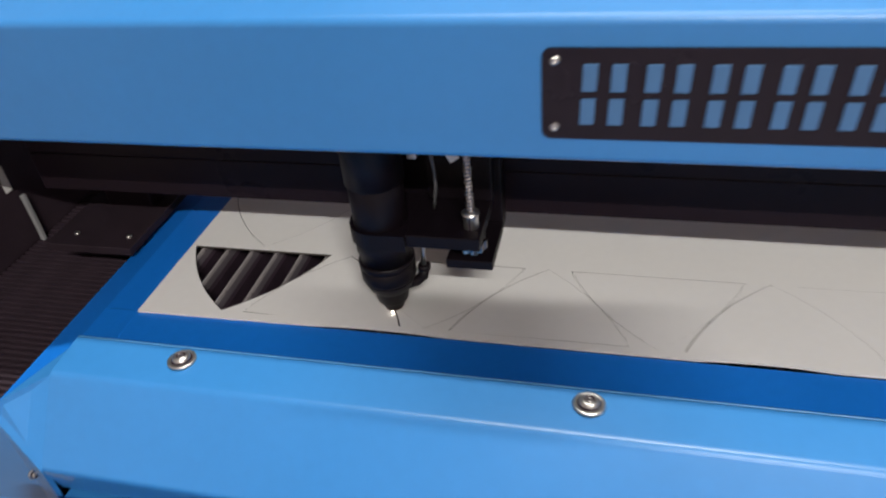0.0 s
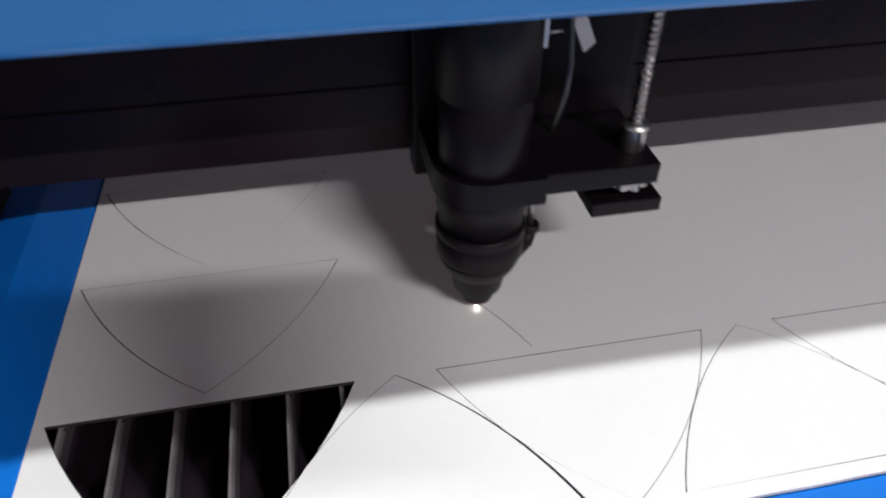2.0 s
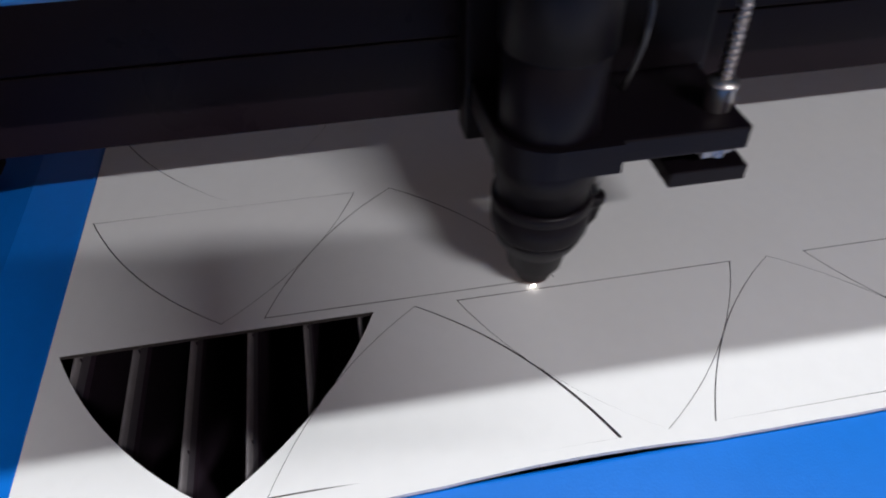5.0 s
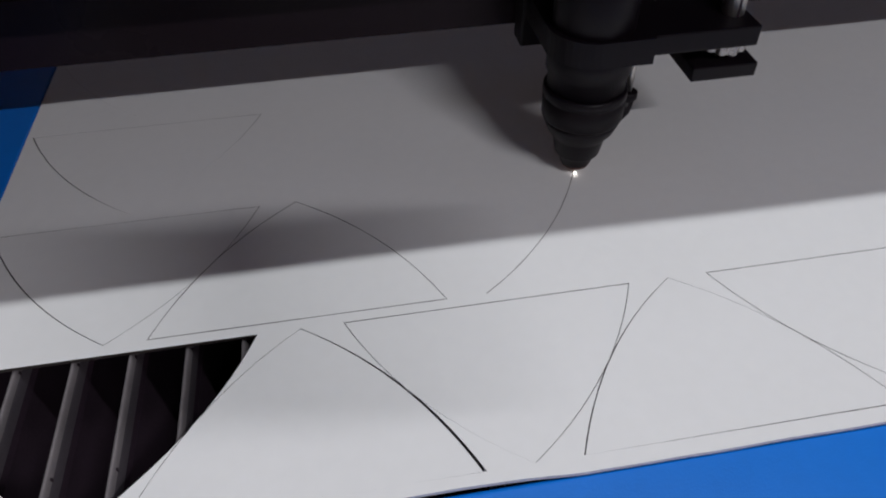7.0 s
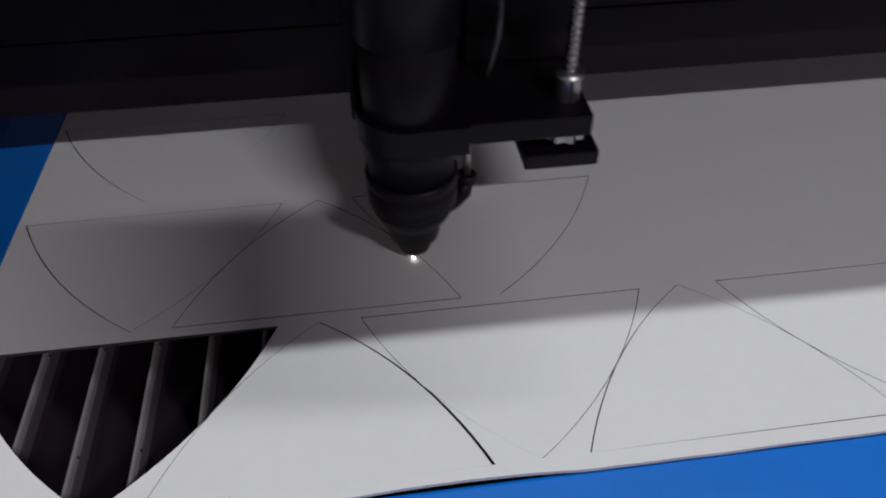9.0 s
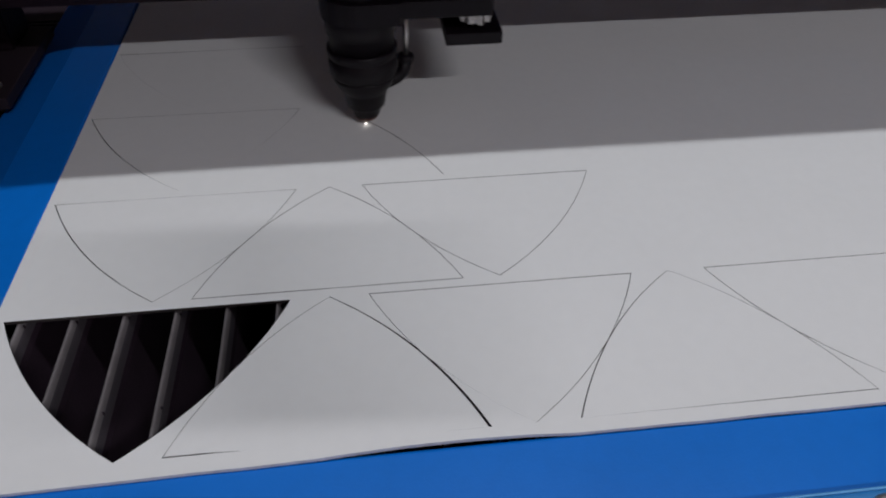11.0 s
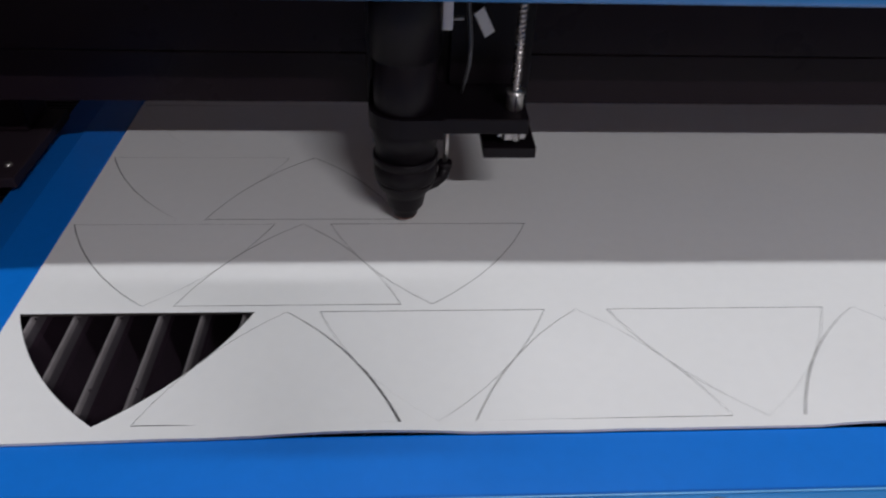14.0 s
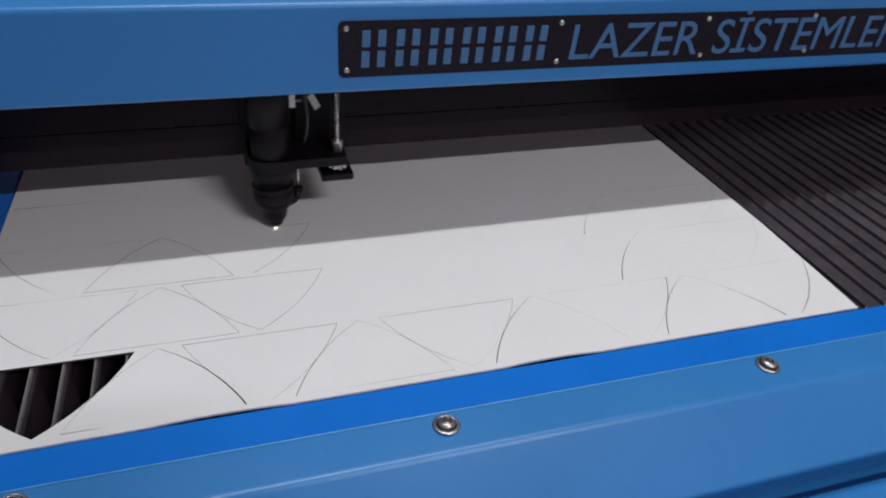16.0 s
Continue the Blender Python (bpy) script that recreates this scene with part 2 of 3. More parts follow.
def corners(col, row, up):
    """Left corner, right corner and tip of a petal."""
    top = row * ROW
    if up:
        x = col * PITCH + W + GAP - W / 2
        return Vector((x, top - H)), Vector((x + W, top - H)), Vector((x + W / 2, top))
    x = col * PITCH
    return Vector((x, top)), Vector((x + W, top)), Vector((x + W / 2, top - H))


def petal(col, row, up, kerf=None):
    """A petal's outline; kerf gives, for each of its three sides in turn, the burnt widths along it in tenths of a millimetre."""
    a, b, tip = corners(col, row, up)
    if up:
        sides = [arc(a, b, 0, 8), arc(b, tip, SAG), arc(tip, a, SAG)]
    else:
        sides = [arc(a, tip, SAG), arc(tip, b, SAG), arc(b, a, 0, 8)]
    pts, width = [], []
    for k, run in enumerate(sides):
        for i, p in enumerate(run[:-1]):
            pts.append(p)
            if kerf:
                before = kerf[k - 1][-1] if i == 0 else None
                here = float(np.interp(i / (len(run) - 1), np.linspace(0, 1, len(kerf[k])), kerf[k]))
                width.append((here if before is None else before, here))
    if kerf:
        n, out = len(pts), []
        for i, p in enumerate(pts):
            d1, d2 = (p - pts[i - 1]).normalized(), (pts[(i + 1) % n] - p).normalized()
            n1, n2 = Vector((-d1.y, d1.x)), Vector((-d2.y, d2.x))
            w1, w2 = width[i][0] * 1e-4, width[i][1] * 1e-4
            det = n1.x * n2.y - n1.y * n2.x
            if abs(det) < 0.3:
                out.append(p + n2 * w2)
            else:
                out.append(p + Vector(((w1 * n2.y - w2 * n1.y) / det, (n1.x * w2 - n2.x * w1) / det)))
        pts = out
    return [(p.x, p.y) for p in pts]


CUT = [(0, 0, True), (1, 0, False), (1, 0, True), (2, 0, False), (2, 0, True), (3, 0, False), (3, 0, True), (4, 0, False),
       (0, 1, False), (3, 1, True), (4, 1, False), (0, 2, False), (3, 2, True), (4, 2, False), (0, 3, False)]
Z_SHEET, T_SHEET = 0.0, 0.0016


def board():
    def front(x):
        gap = 0.0017 * max(0, 1 - ((x - 0.166) / 0.043) ** 2) + 0.0018 * max(0, 1 - ((x - 0.396) / 0.036) ** 2)
        line = float(np.interp(x, (0, 0.13, 0.28, 0.68), (-0.0755, -0.0735, -0.0733, -0.0726)))
        return line + gap + 0.0003 * noise.noise((x * 45, 0, 3))

    rim = [(-0.0045 + 0.6760 * i / 160, front(-0.0045 + 0.6760 * i / 160)) for i in range(161)]
    rim += [(0.6740, -0.024), (0.6775, 0.06), (0.6775, 0.13), (0.6765, 0.25), (0.678, 0.42), (-0.001, 0.42), (-0.003, 0.10)]
    holes = [petal(0, 0, False)] + [petal(*c) for c in CUT]
    ob = tagged(part("board", plate2d([rim] + holes, -T_SHEET, 0, M_SHEET, M_KERF, M_EDGE), M_SHEET), "white sheet of board with laser-cut petals, on the slats", "board")
    board_ob = ob
    # burnt widths side by side: some sides have opened, others have closed up again
    known = {(0, 0, True): ((5.0, 5.0, 0.3, 0.3, 0.3, 0.3, 0.3, 0.5, 0.8), (10.5, 9.5, 7.0, 5.0, 3.0), (1.4, 1.7, 1.7, 1.4)),
             (1, 0, False): ((3.2, 2.6, 1.3, 0.7, 0.6), (2.0, 2.6, 2.8, 3.2), (3.2, 2.8, 3.2)),
             (1, 0, True): ((0.4, 1.6, 3.2, 3.4), (1.0, 2.6, 2.0, 1.0, 1.0), (2.0, 3.0, 4.2, 4.6)),
             (2, 0, False): ((3.6, 3.8, 3.4, 1.6), (0.6, 1.0, 2.0, 2.6), (3.0, 2.6, 2.8)),
             (0, 1, False): ((5.0, 5.0, 4.4, 3.0), (2.2, 2.0, 2.2, 3.2), (1.4, 0.7, 0.8, 1.8)),
             (0, 2, False): ((5.0, 4.6, 3.4, 1.0), (0.5, 0.5, 1.2, 2.8), (1.2, 0.6, 0.7, 1.2)),
             (0, 3, False): ((0.6, 1.0, 0.6), (0.5, 0.6, 0.8), (0.6, 0.8, 3.4, 4.6)),
             (2, 0, True): ((0.3, 0.3, 0.4), (0.5, 0.8, 0.8, 0.5), (1.6, 3.8, 6.2, 6.8)),
             (3, 0, True): ((0.2, 0.2, 0.2), (8.0, 5.2, 1.4, 0.5), (1.2, 3.2, 6.2, 6.8)),
             (3, 0, False): ((0.3, 0.5, 0.4), (0.6, 1.6, 4.4, 5.0), (0.6, 0.4, 0.5)),
             (4, 0, False): ((0.3, 0.3, 0.4), (3.6, 6.4, 6.0, 3.4), (0.3, 0.3, 0.3)),
             (3, 1, True): ((0.6, 0.4, 0.3), (0.3, 0.3, 0.3), (0.4, 1.8, 5.2, 6.8)),
             (3, 2, True): ((0.3, 0.3, 0.3), (0.3, 0.3, 0.3), (0.3, 0.5, 2.2, 4.6))}
    for n, c in enumerate(CUT):
        rng = random.Random(n * 7 + 3)
        kerf = known.get(c) or [[rng.uniform(0.3, 0.8), rng.uniform(0.4, 1.4), rng.uniform(0.4, 1.4), rng.uniform(0.3, 1.0)] for k in range(3)]
        outline = petal(*c, kerf=kerf)
        me = plate2d([outline], -T_SHEET, 0, M_SHEET, M_KERF)
        ob = part("petal_piece", me, M_SHEET)
        ob.location = (0, 0, -0.00005)
        tagged(ob, "white cut petal still lying in its place in the board", "cut piece", "cut petals in the board")
    return board_ob


BOARD = board()


# ---------------------------------------------------------------- slat bed
def slat_bed():
    bed = thing("slat_bed", "bed of upright metal blades over a dark tray", "slat bed")
    y0, y1, h = -0.0700, 0.95, 0.060
    # one blade: an upright leaning plate with a sharp edge, rounded over on the other side
    ring = ((0.0050, -h), (0.0070, -h), (0.0036, -0.0200), (0.0029, -0.0110), (0.0026, -0.0074), (0.0023, -0.0048), (0.0019, -0.0026), (0.0014, -0.0010),
            (0.0009, -0.0002), (0.0004, 0.0), (0.0, -0.0003), (-0.0002, -0.0040), (0.0006, -0.0200))
    m = len(ring)

    def blade(name, side, top):
        bm = bmesh.new()
        vs = [bm.verts.new((x, y, z)) for y in (y0, y1) for x, z in ring]
        for i in range(m):
            f = bm.faces.new((vs[i], vs[(i + 1) % m], vs[m + (i + 1) % m], vs[m + i]))
            f.smooth = 3 <= i <= 8
        bm.faces.new(vs[:m][::-1])
        bm.faces.new(vs[m:])
        bmesh.ops.recalc_face_normals(bm, faces=bm.faces)
        # light fading down the blade is put in as three tones by height
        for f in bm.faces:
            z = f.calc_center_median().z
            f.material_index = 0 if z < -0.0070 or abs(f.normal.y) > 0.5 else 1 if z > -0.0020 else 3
        # small dark burrs left by earlier cuts along the upper slope
        rng = random.Random(5)
        for k in range(23):
            y = y0 + 0.022 + k * 0.042 + rng.uniform(-0.014, 0.014)
            n = len(bm.faces)
            box(bm, 0.0013, 0.0021, y, y + 0.0009, -0.0030, -0.0014, 0.0002)
            bm.faces.ensure_lookup_table()
            for f in bm.faces[n:]:
                f.material_index = 2
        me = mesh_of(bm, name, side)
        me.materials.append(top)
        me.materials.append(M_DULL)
        me.materials.append(M_SLAT_MID)
        return me

    # dark copy as shade under the board, pale copy as light in the open
    shaded, lightened = blade("slat", M_SLAT, M_SLAT_TOP), blade("slat", M_SLAT_LIT, M_SLAT_MID)
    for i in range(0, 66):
        ob = part("slat", shaded if i < 34 else lightened, M_SLAT, bed)
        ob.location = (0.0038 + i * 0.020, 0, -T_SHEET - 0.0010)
    # shade put into the tray's colour: dark below the board, pale in the open
    part("tray", box(bmesh.new(), -0.03, 0.689, -0.09, 0.97, -0.20, -0.085, 0.002), M_DULL, bed, "tray under the blades, darkened as in the board's shade")
    part("tray", box(bmesh.new(), 0.69, 1.33, -0.09, 0.97, -0.20, -0.064, 0.002), M_TRAY, bed, "tray under the blades, paled as if lit from above")
    part("front_beam", box(bmesh.new(), -0.03, 1.33, -0.1, -0.078, -0.15, -0.006, 0.001), M_DULL, bed)
    part("side_beam", box(bmesh.new(), -0.034, -0.024, -0.078, 0.97, -0.15, -0.006, 0.001), M_DULL, bed)


slat_bed()


# ---------------------------------------------------------------- machine body
def flange_screw(parent, x, y, z, r=0.009, tilt=0.0):
    """A button-head screw with a flange and a hexagon socket."""
    bm = bmesh.new()
    prof = [(r, 0), (r, 0.0009), (r * 0.93, 0.0014), (r * 0.74, 0.0016), (r * 0.72, 0.0008), (r * 0.66, 0.0008), (r * 0.64, 0.0026), (r * 0.56, 0.0037), (r * 0.42, 0.0045), (r * 0.34, 0.0046), (r * 0.32, 0.0034), (r * 0.22, 0.0034), (r * 0.20, 0.0040), (r * 0.13, 0.0041), (0.0002, 0.0026)]
    lathe(bm, prof, segs=28)
    ob = part("screw", bm, M_STEEL, parent, "bright steel button-head screw")
    # groove and socket faces coloured black for the shade inside them
    ob.data.materials.append(M_DULL)
    for f in ob.data.polygons:
        f.material_index = 1 if f.center.xy.length < r * 0.12 or r * 0.64 < f.center.xy.length < r * 0.73 or r * 0.22 < f.center.xy.length < r * 0.33 else 0
    ob.location, ob.rotation_euler = (x, y, z), (tilt, 0, random.random() * 3)
    return ob


def machine():
    body = thing("laser_cutter_body", "blue enamelled laser cutter frame with folded metal front", "machine frame")
    # vivid inner ledge round the bed, front and side
    part("front_ledge", folded(bmesh.new(), fillet([(-0.112, -0.0030), (-0.0735, -0.0021), (-0.0722, -0.0031), (-0.0722, -0.03)], 0.001), -0.031, 1.36), M_LEDGE, body, "vivid blue flat ledge")
    bm = bmesh.new()
    prof = [(-0.0325, -0.0036), (-0.0052, -0.0023), (-0.0042, -0.0045), (-0.0042, -0.0070)]
    folded(bm, fillet(prof, 0.001), 0, 1)
    for v in bm.verts:
        v.co = (v.co.y, -0.1070 + v.co.x * 1.075, v.co.z + 0.0002)
    bmesh.ops.recalc_face_normals(bm, faces=bm.faces)
    part("side_ledge", bm, M_LEDGE, body, "vivid blue side ledge")
    top = [(-0.0315, 0.97, -0.0036), (-0.0315, -0.1045, -0.0036), (-0.0320, -0.1355, -0.0045), (-0.0320, -0.1740, -0.0520), (-0.0640, -0.1600, -0.0250), (-0.0600, -0.1545, -0.0125), (-0.0592, 0.97, -0.0125)]
    for name, rim, faces, mat, label in (("side_slope", (0, 1, 5, 6), ((0, 1, 5, 6),), M_LEDGE, "sloped blue outer edge"),
                                         ("corner_gusset", (1, 2, 3, 4, 5), ((1, 2, 5), (2, 3, 4, 5)), M_BLUE, "pale blue folded corner")):
        bm = bmesh.new()
        a = {k: bm.verts.new(top[k]) for k in rim}
        b = {k: bm.verts.new((top[k][0] + 0.001, top[k][1] + 0.001, top[k][2] - 0.002)) for k in rim}
        for ring in faces:
            bm.faces.new([a[k] for k in ring])
            bm.faces.new([b[k] for k in ring[::-1]])
        for k, m in zip(rim, rim[1:] + rim[:1]):
            bm.faces.new((a[k], a[m], b[m], b[k]))
        bmesh.ops.recalc_face_normals(bm, faces=bm.faces)
        part(name, bm, mat, body, label)
    # screwed front cover
    prof = [(-0.168, -0.075), (-0.174, -0.0500), (-0.1355, -0.0022), (-0.1045, 0.0002), (-0.1035, -0.0032)]
    cover = part("front_cover", folded(bmesh.new(), fillet(prof, 0.003), -0.031, 1.34), M_BLUE, body, "pale blue folded front cover with screws")
    # pale bead: the light caught on the cover's edge, put in as colour
    part("edge_highlight", pipe(bmesh.new(), [(-0.031 + 0.0457 * i, -0.1042, -0.0001 + 0.0001 * noise.noise((i, 2, 0))) for i in range(31)], 0.0005, 8), M_BEAD, cover, "pale bead standing in for the highlight on the cover's edge")
    for x in (0.0515, 0.3010, 0.5490, 0.7980, 1.0470):
        flange_screw(cover, x, -0.1150, -0.0006, tilt=0.05)
    # side and lower aprons
    bm = bmesh.new()
    front = [(-0.0650, -0.1590, -0.0290), (-0.0335, -0.1730, -0.0560), (-0.0335, -0.1730, -0.30), (-0.0650, -0.1590, -0.30)]
    wing = [(-0.36, -0.1530, -0.0470), (-0.0650, -0.1590, -0.0290), (-0.0650, -0.1590, -0.30), (-0.36, -0.1530, -0.30)]
    for sheet in (front, wing):
        a = [bm.verts.new(p) for p in sheet]
        b = [bm.verts.new((x + 0.001, y + 0.003, z)) for x, y, z in sheet]
        bm.faces.new(a)
        bm.faces.new(b[::-1])
        for k in range(4):
            bm.faces.new((a[k], a[(k + 1) % 4], b[(k + 1) % 4], b[k]))
    bmesh.ops.recalc_face_normals(bm, faces=bm.faces)
    apron = part("side_apron", bm, M_BLUE, body)
    flange_screw(apron, -0.0555, -0.1640, -0.0720, 0.0035, 1.35)
    part("lower_panel", box(bmesh.new(), -0.06, 1.36, -0.300, -0.190, -0.9, -0.058, 0.004), M_BLUE, body)
    for x in (0.02, 0.29, 0.56, 0.83):
        flange_screw(body, x, -0.2050, -0.0580, 0.0022)
    part("gap_strip", box(bmesh.new(), -0.03, 1.34, -0.186, -0.160, -0.12, -0.080, 0.001), M_BLUE, body)
    # dark housing on the open side
    part("side_housing", box(bmesh.new(), -0.36, -0.066, -0.148, 0.97, -0.9, -0.045, 0.003), M_DULL, body, "dark side housing")
    part("inner_wall", box(bmesh.new(), -0.206, -0.196, -0.140, 0.97, -0.0415, 0.150, 0.001), M_DULL, body, "dark inner side wall")
    part("wall_post", box(bmesh.new(), -0.1925, -0.1893, 0.0440, 0.0480, -0.0415, 0.0060, 0.0006), M_POST, body, "thin grey upright strip")
    part("wall_label", box(bmesh.new(), -0.1959, -0.1952, 0.0360, 0.0434, 0.0130, 0.0360, 0.0002), M_WHITE, body, "small white label on the side wall")
    for i in range(90):
        rib = bmesh.new()
        box(rib, -0.35, -0.067, 0, 0.0030, -0.001, 0.0035, 0.0008)
        me = mesh_of(rib, "bellows_rib", M_DULL) if i == 0 else me
        part("bellows_rib", me, M_DULL, body).location = (0, -0.146 + i * 0.0057, -0.045)
    part("back_panel", box(bmesh.new(), -0.36, 1.36, 0.972, 1.0, -0.9, 0.02, 0.002), M_BLUE, body)
    part("end_panel", box(bmesh.new(), 1.34, 1.37, -0.2, 0.97, -0.9, -0.002, 0.002), M_BLUE, body)


machine()


# ---------------------------------------------------------------- gantry
FACE = -0.0385


def text_mesh(body, size, shear):
    cu = bpy.data.curves.new("lettering", "FONT")
    cu.body, cu.size, cu.shear, cu.extrude, cu.offset = body, size, shear, 0.0004, 0.0
    ob = bpy.data.objects.new("lettering", cu)
    scene.collection.objects.link(ob)
    me = bpy.data.meshes.new_from_object(ob.evaluated_get(bpy.context.evaluated_depsgraph_get()))
    bpy.data.objects.remove(ob)
    bpy.data.curves.remove(cu)
    me.materials.clear()
    me.materials.append(M_LETTER)
    return me


def fit_box(me, x0, x1, z0, z1, y):
    """Lay a flat lettering mesh upright into a box."""
    co = np.array([v.co[:] for v in me.vertices])
    lo, hi = co.min(0), co.max(0)
    sx, sz = (x1 - x0) / (hi[0] - lo[0]), (z1 - z0) / (hi[1] - lo[1])
    for v in me.vertices:
        v.co = (x0 + (v.co.x - lo[0]) * sx, y - v.co.z, z0 + (v.co.y - lo[1]) * sz)
    return me


def gantry():
    g = thing("gantry", "blue metal gantry with gloss black rail and black sign", "gantry")
    # top extended back to 0.21, unseen, to keep light off the bed behind
    prof = [(FACE + 0.012, 0.1390), (FACE, 0.1390), (FACE, 0.2040), (FACE + 0.03, 0.2160), (0.21, 0.2215), (0.21, 0.16)]
    part("cover", folded(bmesh.new(), fillet(prof, 0.0025), -0.30, 1.32, -0.0015), M_BLUE, g, "blue enamelled folded cover")
    # black rail: lower bar, two upper bars with fine seams between
    for z0, z1, y in ((0.0502, 0.0800, 0.0), (0.08035, 0.1100, 0.0002), (0.11035, 0.160, 0.0)):
        part("rail_bar", box(bmesh.new(), -0.106, 1.30, 0.0455 + y, 0.095, z0, z1, 0.0007), M_RAIL, g, "gloss black rail bar")
    # sign
    me = []
    x0, x1, z0, z1, r = 0.2735, 0.850, 0.1506, 0.1929, 0.004
    for cx, cz, a0 in ((x1 - r, z1 - r, 0), (x0 + r, z1 - r, 90), (x0 + r, z0 + r, 180), (x1 - r, z0 + r, 270)):
        for k in range(5):
            a = radians(a0 + 22.5 * k)
            me.append((cx + r * math.cos(a), cz + r * math.sin(a)))
    pm = plate2d([me], 0, 0.0022, M_SIGN)
    pm.transform(Matrix.Rotation(radians(90), 4, "X"))
    sign = part("sign_plate", pm, M_SIGN, g, "black sign plate with blue letter cut-outs")
    sign.location = (0, FACE - 0.0004, 0)
    yl = -0.0026
    part("lettering", fit_box(text_mesh("LAZER", 0.03, 0.06), 0.4620, 0.5830, 0.1575, 0.1858, yl), M_LETTER, sign)
    me = text_mesh("S\u0130STEMLER", 0.03, 0.06)
    cap = max(v.co.y for v in text_mesh("E", 0.03, 0.06).vertices)
    dot = [v for v in me.vertices if v.co.y > cap * 1.04]
    foot = min(v.co.y for v in dot)
    for v in dot:
        v.co.y = cap * 1.05 + (v.co.y - foot) * 0.75
    z1 = 0.1575 + 0.0285 * max(v.co.y for v in dot) / cap
    part("lettering", fit_box(me, 0.5985, 0.8020, 0.1570, z1, yl), M_LETTER, sign)
    # the maker's mark as plain blocks
    for i in range(6):
        bm = bmesh.new()
        xa = 0.2900 + i * 0.0262
        for x0, x1, z0, z1 in ((0, 0.0062, 0.0, 0.0124), (0, 0.0062, 0.0156, 0.0280), (0.0120, 0.0182, 0.0, 0.0124), (0.0120, 0.0182, 0.0156, 0.0280)):
            box(bm, xa + x0, xa + x1, yl - 0.0004, yl + 0.0004, 0.1580 + z0, 0.1580 + z1, 0.0003)
        for v in bm.verts:
            v.co.x += (v.co.z - 0.1580) * 0.04
        part("mark_block", bm, M_LETTER, sign)
    for x in (0.2792, 0.4516, 0.5882, 0.6987, 0.8360):
        for z in (0.1564, 0.1875):
            bm = lathe(bmesh.new(), [(0.0021, 0), (0.0021, -0.0006), (0.0015, -0.0013), (0.0008, -0.0014), (0.0006, -0.0008), (0.0001, -0.0008)], axis="y", segs=14)
            part("screw", bm, M_STEEL, sign, "tiny bright steel screw").location = (x, -0.0022, z)
    # end carriage beside the bed
    car = part("end_carriage", box(bmesh.new(), -0.126, -0.050, 0.040, 0.13, -0.005, 0.002, 0.001), M_PLATE, g, "dark end carriage plate with screws")
    part("end_post", box(bmesh.new(), -0.104, -0.062, 0.0955, 0.128, 0.0025, 0.158, 0.002), M_RAIL, g)
    # unseen block added to cast shade on the left side
    part("shade_block", box(bmesh.new(), -0.10, 0.02, -0.03, 0.04, 0.160, 0.203, 0.002), M_DULL, g)
    for x in (-0.1060, -0.0588):
        bm = lathe(bmesh.new(), [(0.0024, 0), (0.0024, 0.001), (0.0016, 0.002), (0.0003, 0.0021)], segs=14)
        part("screw", bm, M_STEEL, car, "tiny bright steel screw").location = (x, 0.0545, 0.002)
    return g


GANTRY = gantry()


